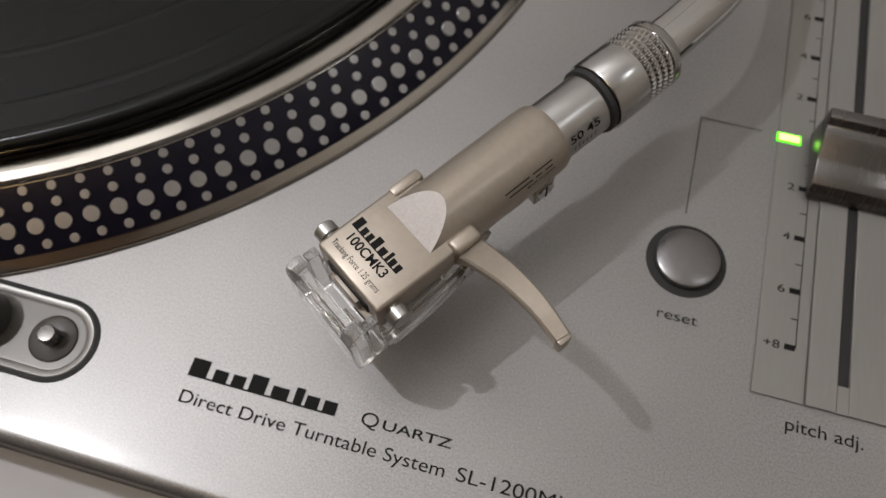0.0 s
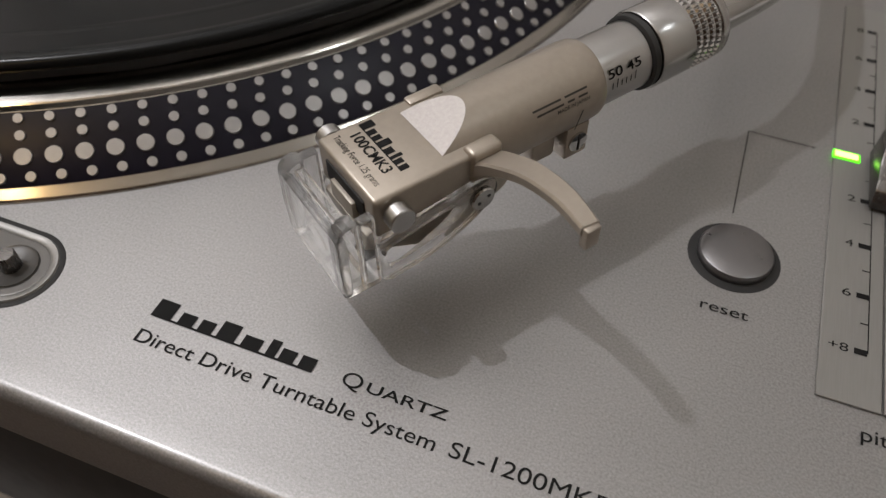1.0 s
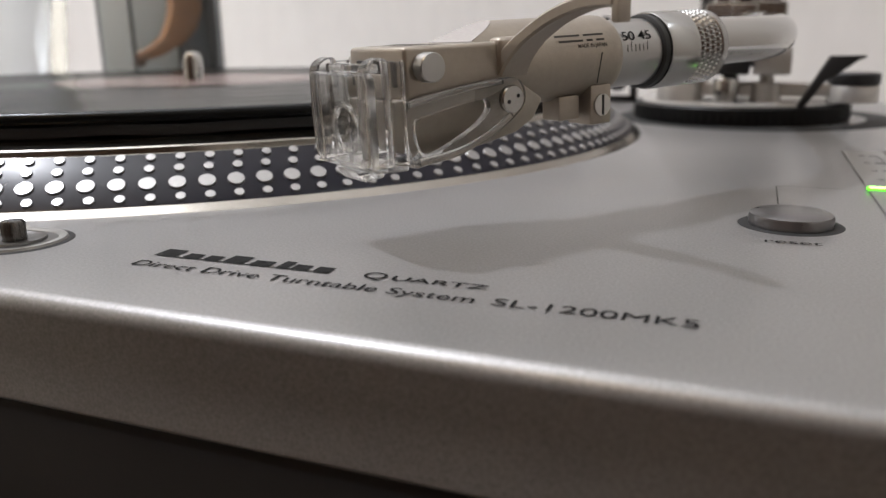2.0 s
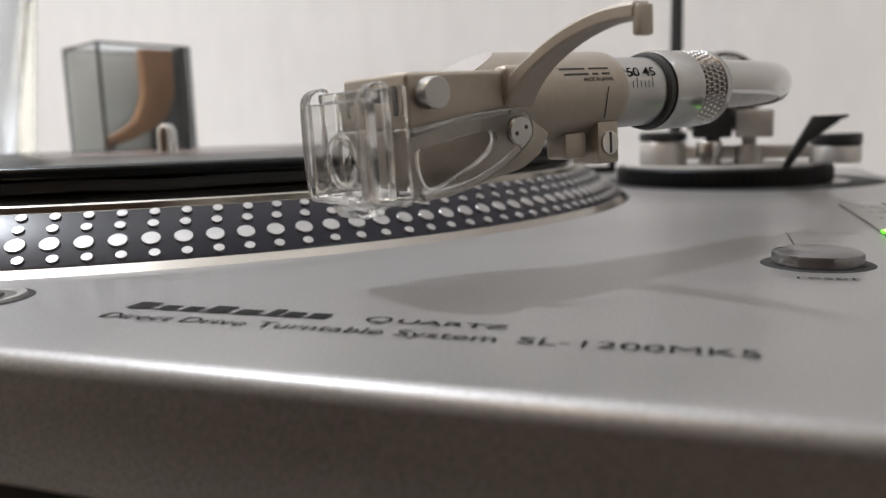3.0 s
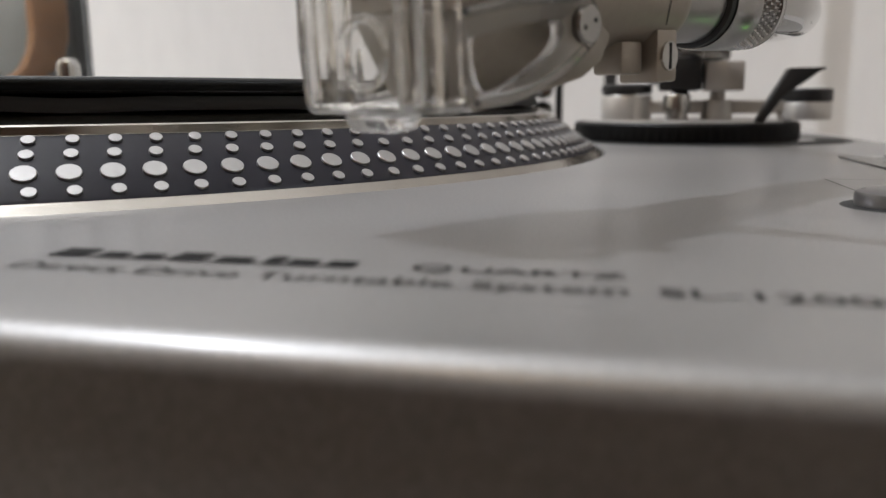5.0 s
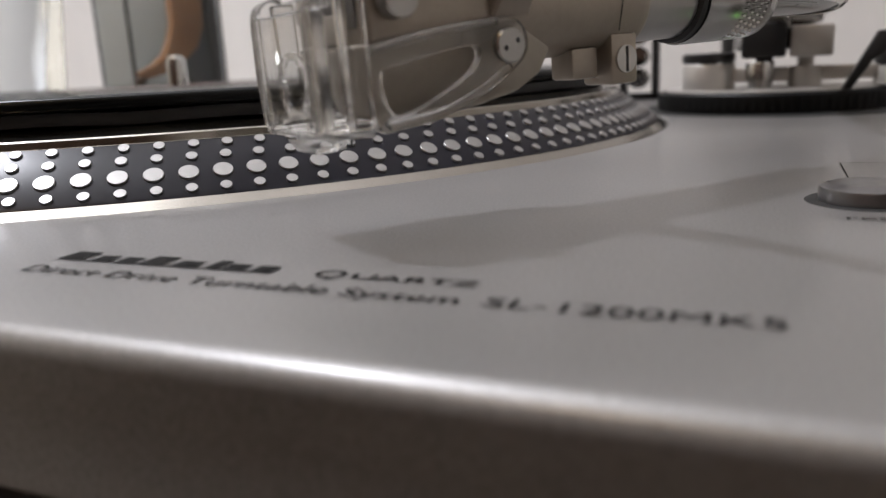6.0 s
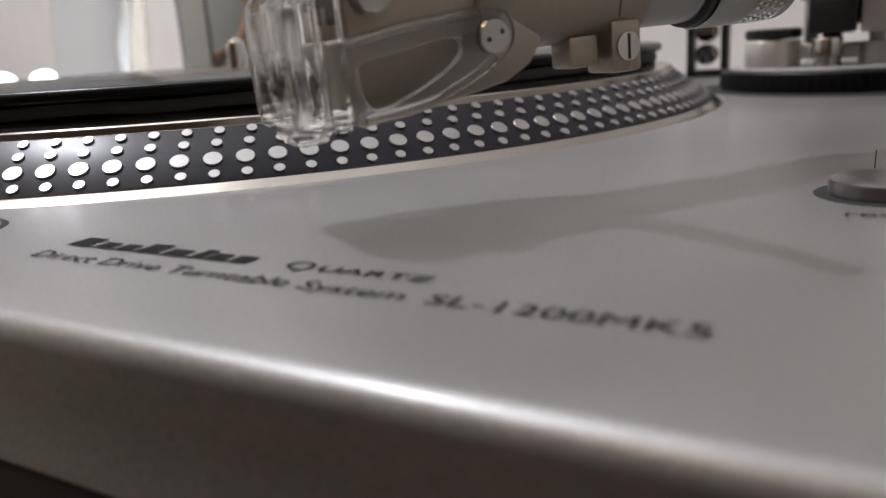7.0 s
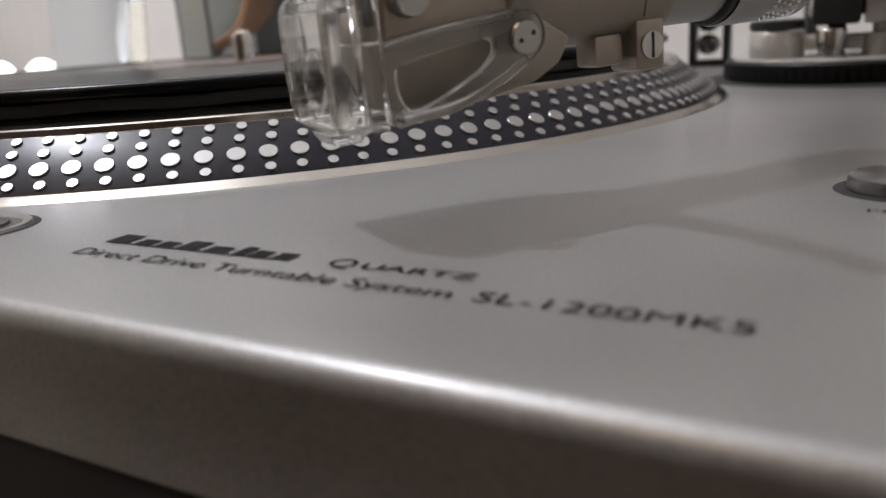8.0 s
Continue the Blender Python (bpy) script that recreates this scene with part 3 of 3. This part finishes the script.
part("guard_floor", prism([(-6.8, -12.4), (-0.4, -12.4), (-0.4, -13.3), (-5.9, -13.1)], -8.6, 8.6, 0.2, 1), ACRYLIC, guard, "", 15)
part("guard_nub", prism([(-6.6, -13.2), (-1.2, -13.4), (-2.2, -14.7), (-5.4, -14.9)], -4.0, 2.4, 0.2, 1), ACRYLIC, guard, "", 15)
def raised(points):
    """Draw the parts of an outline that hang low a little upwards."""
    return [(x, z if z > -8 else -8 + (z + 8) * 0.76) for x, z in points]


outer = smooth_loop(raised([(-0.2, -3.9), (4, -3.0), (9, -2.4), (15, -1.8), (19.5, -1.6), (21.4, -3.6), (20.6, -6.6), (15, -10.6), (8.5, -13.6), (3, -14.4), (0.2, -14.3), (-0.2, -9)]), 3)
inner = smooth_loop(raised([(1.2, -6.4), (4, -5.7), (8, -5.0), (12.2, -4.4), (14.0, -4.7), (14.2, -5.9), (12.6, -7.6), (9.5, -9.6), (6, -11.5), (3.2, -12.4), (1.9, -11.8), (1.1, -9.4)]), 3)
for s in (1, -1):
    y0, y1 = sorted((7.3 * s, 8.95 * s))
    arm_plate = part("guard_side", holed_plate(outer, inner, y0, y1, 0.3), ACRYLIC, guard)
    part("hinge_disc", at(along_y(lathe([(0, 8.95), (2.1, 8.95), (2.15, 9.7), (1.95, 9.95), (0, 9.95)], 32), s), 18.1, 0, -4.7), TURNED, guard, "round metal hinge disc with two holes")
    for dx, dz in ((-0.9, -0.35), (0.9, 0.45)):
        part("pin_hole", at(along_y(lathe([(0, 9.96), (0.32, 9.96), (0.3, 10.0), (0, 10.0)], 12), s), 18.1 + dx, 0, -4.7 + dz), DARK, guard)
part("stylus_arm", sweep([(1.5, -1.0, -12.4), (0.4, -1.0, -13.6), (0.0, -1.0, -14.7)], [0.35, 0.3, 0.12], 8), PLASTIC, cartridge, "thin black stylus arm")
part("stylus_holder", block(-0.3, 2.8, -3.0, 1.4, -13.2, -12.4, 0.3), PLASTIC, cartridge)
# clamp bracket under the barrel
clamp = part("clamp_block", block(38.6, 43.6, -5.6, 0.4, -11.4, -4.5, 0.5), CHAMPAGNE, cartridge, "small clamp bracket under the barrel")
part("clamp_screw", at(along_y(lathe([(0, 5.6), (1.9, 5.6), (1.9, 6.0), (0, 6.05)], 24), -1), 41.1, 0, -8.0), CHROME, clamp, "slotted clamp screw", 25)
part("screw_slot", block(40.95, 41.25, -6.15, -6.06, -9.7, -6.3, 0), DARK, clamp)
part("clamp_foot", block(32.6, 37.4, -4.2, 0.4, -10.2, -6.0, 0.5), CHAMPAGNE, clamp)
seam = part("barrel_seam", flat_bars([(-0.12, 0.12, -2.6, 2.6)]), DARK, cartridge, "", 0)
seam.matrix_local = Matrix.Translation((39.4 * MM, 0, 0)) @ Matrix.Rotation(radians(103), 4, "X") @ Matrix.Translation((0, 0, 7.03 * MM))
# printed words on the shell
lettering("printed_type", "100CMK3", 9.6, 1.75, mmpose(4.3, 5.6, 4.06, 0, 0.3, -90), body, bold=0.02)
lettering("printed_force", "Tracking Force 1.25 grams", 12.2, 1.15, mmpose(2.0, 6.8, 4.07, 0, 0.3, -90), body)
mark2 = part("brand_mark", brand_shape(12.4, 2.3), INK, body, "black brand mark as plain blocks", 0)
mark2.matrix_local = mmpose(6.6, 7.1, 4.05, 0, 0.3, -90)


def on_barrel(angle, x, r):
    """A spot on the barrel: x along it, angle from the top towards the listening side, reading towards the collar."""
    return Matrix.Translation((x * MM, 0, 0)) @ Matrix.Rotation(radians(angle), 4, "X") @ Matrix.Translation((0, 0, r * MM))


for ang, words in ((58, ((30.0, 5.6), (36.4, 4.6))), (66, ((30.6, 5.4), (36.8, 1.4), (39.0, 1.9)))):
    for x, w in words:
        bar = part("maker_line", flat_bars([(0, w, 0, 0.36)]), FAINT_INK, cartridge, "", 0)
        bar.matrix_local = on_barrel(ang, x, 7.04)
lettering("printed_origin", "MADE IN JAPAN", 6.6, 0.65, on_barrel(74.5, 34.6, 7.04), cartridge, FAINT_INK, bold=0.01)

# ---- tonearm ----
tonearm = thing("tonearm", "S-shaped chrome tonearm with knurled collar and pivot", "tonearm", SHELL)
sleeve = part("scale_sleeve", along_x(lathe([(3, 45.55), (5.95, 45.55), (6.0, 45.8), (6.0, 56.0), (4, 56.0)], 64)), SLEEVE, tonearm, "silver sleeve with overhang scale")
part("rubber_ring", along_x(lathe([(5, 56.1), (6.2, 56.1), (6.7, 56.4), (6.75, 57.4), (6.5, 57.7), (5, 57.7)], 64)), RUBBER, tonearm, "black rubber ring")
collar = part("locking_collar", along_x(lathe([(5, 57.8), (6.9, 57.8), (7.1, 58.1), (7.1, 65.4), (6.7, 65.6), (6.7, 72.0), (7.0, 72.2), (7.0, 73.6), (6.4, 74.4), (4.4, 74.4)], 72)), TURNED, tonearm, "turned aluminium locking collar")


def knurl():
    bm = bmesh.new()
    n, rows = 44, 4
    for j in range(rows):
        x0 = 65.8 + j * 1.55
        for i in range(n):
            a0 = 2 * math.pi * (i + 0.5 * (j % 2)) / n
            da = 2 * math.pi / n * 0.46
            base = [bm.verts.new((x * MM, 6.68 * MM * math.sin(a), 6.68 * MM * math.cos(a))) for x, a in ((x0, a0 - da), (x0 + 1.4, a0 - da), (x0 + 1.4, a0 + da), (x0, a0 + da))]
            tip = [bm.verts.new((x * MM, 7.1 * MM * math.sin(a), 7.1 * MM * math.cos(a))) for x, a in ((x0 + 0.45, a0 - da * 0.35), (x0 + 0.95, a0 - da * 0.35), (x0 + 0.95, a0 + da * 0.35), (x0 + 0.45, a0 + da * 0.35))]
            bm.faces.new(tip)
            for k in range(4):
                bm.faces.new((base[k], base[(k + 1) % 4], tip[(k + 1) % 4], tip[k]))
    return bm


part("knurling", knurl(), TURNED, collar, "knurled grip", 0)
for words, x, w in (("50", 46.3, 3.1), ("45", 50.3, 3.2)):
    lettering("sleeve_number", words, w, 1.6, on_barrel(66, x, 6.1), sleeve, bold=0.01)
for i in range(6):
    tick = part("sleeve_tick", flat_bars([(0, 0.16, 0, 1.7 if i in (1, 5) else 1.2)]), INK, sleeve, "", 0)
    tick.matrix_local = on_barrel(85, 47.0 + i * 1.0, 6.05)
to_local = SHELL.inverted()
route = [(190.5, -86.5, 29.9), (197.2, -76.0, 30.2), (202.6, -66.0, 30.5), (206.0, -54.5, 30.9), (207.2, -40, 31.5), (206.6, -20, 32.3), (204.4, 4, 33.4), (201.6, 30, 34.5), (199.4, 52, 35.4), (198.0, 72, 35.9)]
tube_pts = [to_local @ (p * MM) / MM for p in spline(route, 6)]
part("arm_tube", sweep(tube_pts, [4.7] * len(tube_pts), 28), CHROME, tonearm, "polished chrome S-shaped tube", 60)


def to_arm(bm):
    return moved(bm, to_local)


part("pivot_housing", to_arm(at(join(lathe([(0, 20), (13, 20), (13.6, 21), (13.6, 27), (12, 28.2), (0, 28.2)], 40), block(-15, 15, -7, 7, 28.4, 44, 1.5), block(-4.5, 4.5, -18, -9, 27, 43, 1)), 197.5, 86, 0)), TURNED, tonearm, "silver gimbal pivot housing")
part("bearing_cap", to_arm(at(lathe([(0, 44.2), (6, 44.2), (6, 47), (5, 48), (0, 48.2)], 32), 197.5, 86, 0)), TURNED, tonearm)
part("counterweight", to_arm(at(along_y(lathe([(0, 9), (6, 9), (6, 16), (15, 16), (15.6, 17), (15.6, 38), (14.6, 40), (0, 40)], 48)), 197.5, 86, 36.5)), TURNED, tonearm, "round silver counterweight")
part("weight_dial", to_arm(at(along_y(lathe([(0, 40.2), (14, 40.2), (14, 43), (0, 43)], 40)), 197.5, 86, 36.5)), PLASTIC, tonearm, "black weight end")

# tonearm base: part of the turntable
arm_base = part("arm_base", at(lathe([(30, 0.05), (40.0, 0.05), (40.4, 0.6), (40.4, 5.9), (39.8, 6.6), (36, 6.8)], 90), 197.5, 86, 0), BASE_BLACK, turntable, "black ribbed height ring of the tonearm base")


def ribs(r, z0, z1, n):
    return join(*[moved(block(r - 0.4, r + 0.25, -0.55, 0.55, z0, z1, 0), Matrix.Rotation(2 * math.pi * i / n, 4, "Z")) for i in range(n)])


part("ring_rib", at(ribs(40.3, 1.0, 5.6, 84), 197.5, 86, 0), BASE_BLACK, arm_base)
# No gap is cut here: a flat ring on the deck carries its darkness.
part("base_gap_shade", at(lathe([(40.6, 0.1), (52, 0.1), (52.4, 0.0)], 90), 203, 86, 0), DARK, arm_base)
part("base_plate", at(lathe([(0, 7.4), (36.5, 7.4), (37.5, 7.0), (37.6, 6.0), (30, 5.9)], 72), 197.5, 86, 0), SATIN, arm_base, "round silver base plate")
part("lift_post", at(lathe([(0, 16), (8.6, 16), (8.9, 15.6), (8.9, 7.45), (0, 7.45)], 36), 176, 70, 0), SATIN, turntable, "silver post of the arm lifter")
part("lift_knob", at(lathe([(0, 20.0), (8.0, 20.0), (8.9, 19.4), (9.0, 17.4), (8.2, 16.5), (3, 16.4), (3, 16.05)], 36), 176, 70, 0), PLASTIC, turntable, "flat black knob")
part("pillar", at(lathe([(0, 16.2), (4.3, 16.2), (4.6, 15.8), (4.6, 10.5), (3.6, 10.3), (3.6, 7.45)], 24), 193, 62, 0), TURNED, turntable)
part("pillar", join(block(202, 215, 62, 74, 17.4, 27.5, 0.8), at(lathe([(0, 17.3), (2.6, 17.3), (2.6, 14.6), (5.2, 14.4), (5.4, 7.45)], 24), 207, 68, 0)), SATIN, turntable, "silver bearing pillar")
part("bridge_plate", block(184, 230, 66, 82, 9.6, 14.2, 0.8), SATIN, turntable, "silver bridge plate")
part("antiskate_dial", at(lathe([(0, 13.4), (8.3, 13.4), (8.6, 13.0), (8.6, 7.6), (8.0, 7.45), (0, 7.45)], 48), 236.3, 70, 0), SATIN, turntable, "silver dial of the anti-skating control")
part("antiskate_cap", at(lathe([(0, 18.0), (8.1, 18.0), (8.7, 17.4), (8.7, 14.0), (8.0, 13.5), (0, 13.5)], 48), 236.3, 70, 0), PLASTIC, turntable, "black dial cap")
lever = part("cue_lever", prism([(-1.2, 7.0), (1.2, 7.0), (6.8, 15.6), (12.4, 19.6), (16.6, 22.9), (18.8, 23.8), (18.8, 24.4), (8.0, 24.3), (3.6, 16.2)], -3.4, 3.4, 0.3), PLASTIC, turntable, "black angled cueing lever")
lever.matrix_local = mmpose(218.5, 52, 0)
rest = part("arm_lift_block", join(block(187, 201, 60, 72, 17.5, 29, 1.2), block(191.5, 197, 63, 69, 7.4, 17.6, 0.5)), PLASTIC, turntable, "black arm lifter block")

# ---- things behind ----
BX, BY = -208.0, 194.0
box = thing("display_case", "small glass case with dark edges holding curved wood", "display case", mmpose(BX, BY, -103.9, 0, 0, 66))
CH, CW, CD = 196.0, 68.0, 58.0
for px, py in ((0, 0), (CW, 0), (0, CD), (CW, CD)):
    part("edge_bar", block(px - 1.0, px + 1.0, py - 1.0, py + 1.0, 0, CH, 0.2, 1), PLASTIC, box)
for (xa, xb, ya, yb) in ((0.9, CW - 0.9, -0.8, 0.8), (0.9, CW - 0.9, CD - 0.8, CD + 0.8), (-0.8, 0.8, 0.9, CD - 0.9), (CW - 0.8, CW + 0.8, 0.9, CD - 0.9)):
    for z in (0, CH - 1.6):
        part("edge_bar", block(xa, xb, ya, yb, z, z + 1.6, 0.2, 1), PLASTIC, box)
part("glass_pane", block(0.9, CW - 0.9, -0.3, 0.3, 1.7, CH - 1.7, 0), PANE, box, "clear glass pane")
part("glass_pane", block(-0.3, 0.3, 0.9, CD - 0.9, 1.7, CH - 1.7, 0), PANE, box)
part("back_panel", block(CW - 8.5, CW - 1.2, 1.2, CD - 1.2, 1.7, CH - 1.7, 0.3), PLASTIC, box, "black inner end panel")
part("lining", block(1.0, CW - 1, CD - 3, CD - 1, 1.7, CH - 1.7, 0.3), material("pale_lining_card", (0.70, 0.71, 0.67), 0.7), box, "pale inner lining")
curve_out = [(CW - 12, CH - 3), (CW - 12, CH - 21), (CW - 13, CH - 36), (CW - 18, CH - 49), (CW - 29, CH - 59), (CW - 44, CH - 67), (CW - 65, CH - 73), (6, CH - 75)]
curve_in = [(5, CH - 71), (CW - 65, CH - 67), (CW - 52, CH - 61), (CW - 43, CH - 54), (CW - 38, CH - 44), (CW - 35, CH - 33), (CW - 35, CH - 3)]
part("wood_holder", prism(curve_out + curve_in, 2.5, 12, 0.3), WOOD, box, "curved orange-brown wooden holder")

for ob in box.children:
    if ob.name.startswith("glass_pane"):
        ob.visible_shadow = False
pane = thing("acrylic_cover", "clear acrylic dust cover leaning open behind the deck", "dust cover")
cover = part("cover_sheet", block(-356, -252, -1.0, 1.0, 0, 330, 0.3), PANE, pane)
cover.matrix_local = mmpose(0, 171, -12, -4, 0, 0) @ pose(0, 0, 0, 0, 4, 0)
cover_edge = part("cover_edge", block(-251.8, -250.4, -1.3, 1.3, 0, 330, 0.3), GREY_PLAST, pane, "dark polished cut edge")
cover_edge.matrix_local = cover.matrix_local
cover.visible_shadow = False
tower = thing("rear_bracket", "black bracket with chrome knobs at the back of the deck", "bracket", mmpose(138, 158, 0))
part("bracket_frame", join(block(-9, -6, -2, 6, 0, 42, 0.4), block(6, 9, -2, 6, 0, 42, 0.4), block(-9, 9, -2, 6, 0, 3, 0.4), block(8, 22, 0, 4, 32, 34, 0.4)), PLASTIC, tower, "black frame")
for z in (10, 20, 30):
    part("chrome_knob", at(along_y(lathe([(0, -6), (4.0, -6), (4.6, -5), (4.6, 3), (0, 3)], 24)), 0, 0, z), CHROME, tower)
pole = thing("wall_pole", "thin black upright rod standing before the wall", "rod", mmpose(168, 330, -103.9))
part("rod", lathe([(0, 0), (30, 0), (30, 6), (6, 9), (4.2, 14), (4.2, 900), (0, 901)], 24), PLASTIC, pole)

# Made-up globes: they stand in for two white lamp reflections behind the record.
for gx, gy in ((-442, 182), (-384, 182)):
    globe = thing("reflection_globe", "glowing globe on a thin stand, added for a reflected lamp spot", "lamp", mmpose(gx, gy, -103.9), group="globe lamps")
    part("stand", lathe([(0, 0), (18, 0), (18, 3), (4, 6), (3, 10), (3, 96), (6, 99), (0, 101)], 24), PLASTIC, globe)
    part("globe", lathe([(0, 100)] + [(13 * math.sin(radians(a)), 113 - 13 * math.cos(radians(a))) for a in range(15, 180, 15)] + [(0, 126)], 24), GLOBE, globe, "glowing white globe")

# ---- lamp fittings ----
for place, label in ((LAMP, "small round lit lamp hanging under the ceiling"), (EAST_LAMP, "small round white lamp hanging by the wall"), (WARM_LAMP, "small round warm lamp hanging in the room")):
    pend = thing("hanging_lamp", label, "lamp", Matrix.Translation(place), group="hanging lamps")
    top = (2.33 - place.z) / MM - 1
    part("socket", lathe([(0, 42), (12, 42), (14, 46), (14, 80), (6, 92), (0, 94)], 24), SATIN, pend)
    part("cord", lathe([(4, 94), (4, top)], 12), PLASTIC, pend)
# Unseen glowing panel, added as the body of the fill light.
panel = thing("fill_panel", "flat lit fill panel added under the ceiling, unseen", "ceiling light", mmpose(-700, -200, 2300))
part("diffuser", block(-600, 600, -250, 250, 0, 28, 6), FILL_GLOW, panel, "glowing white face of the fill panel")
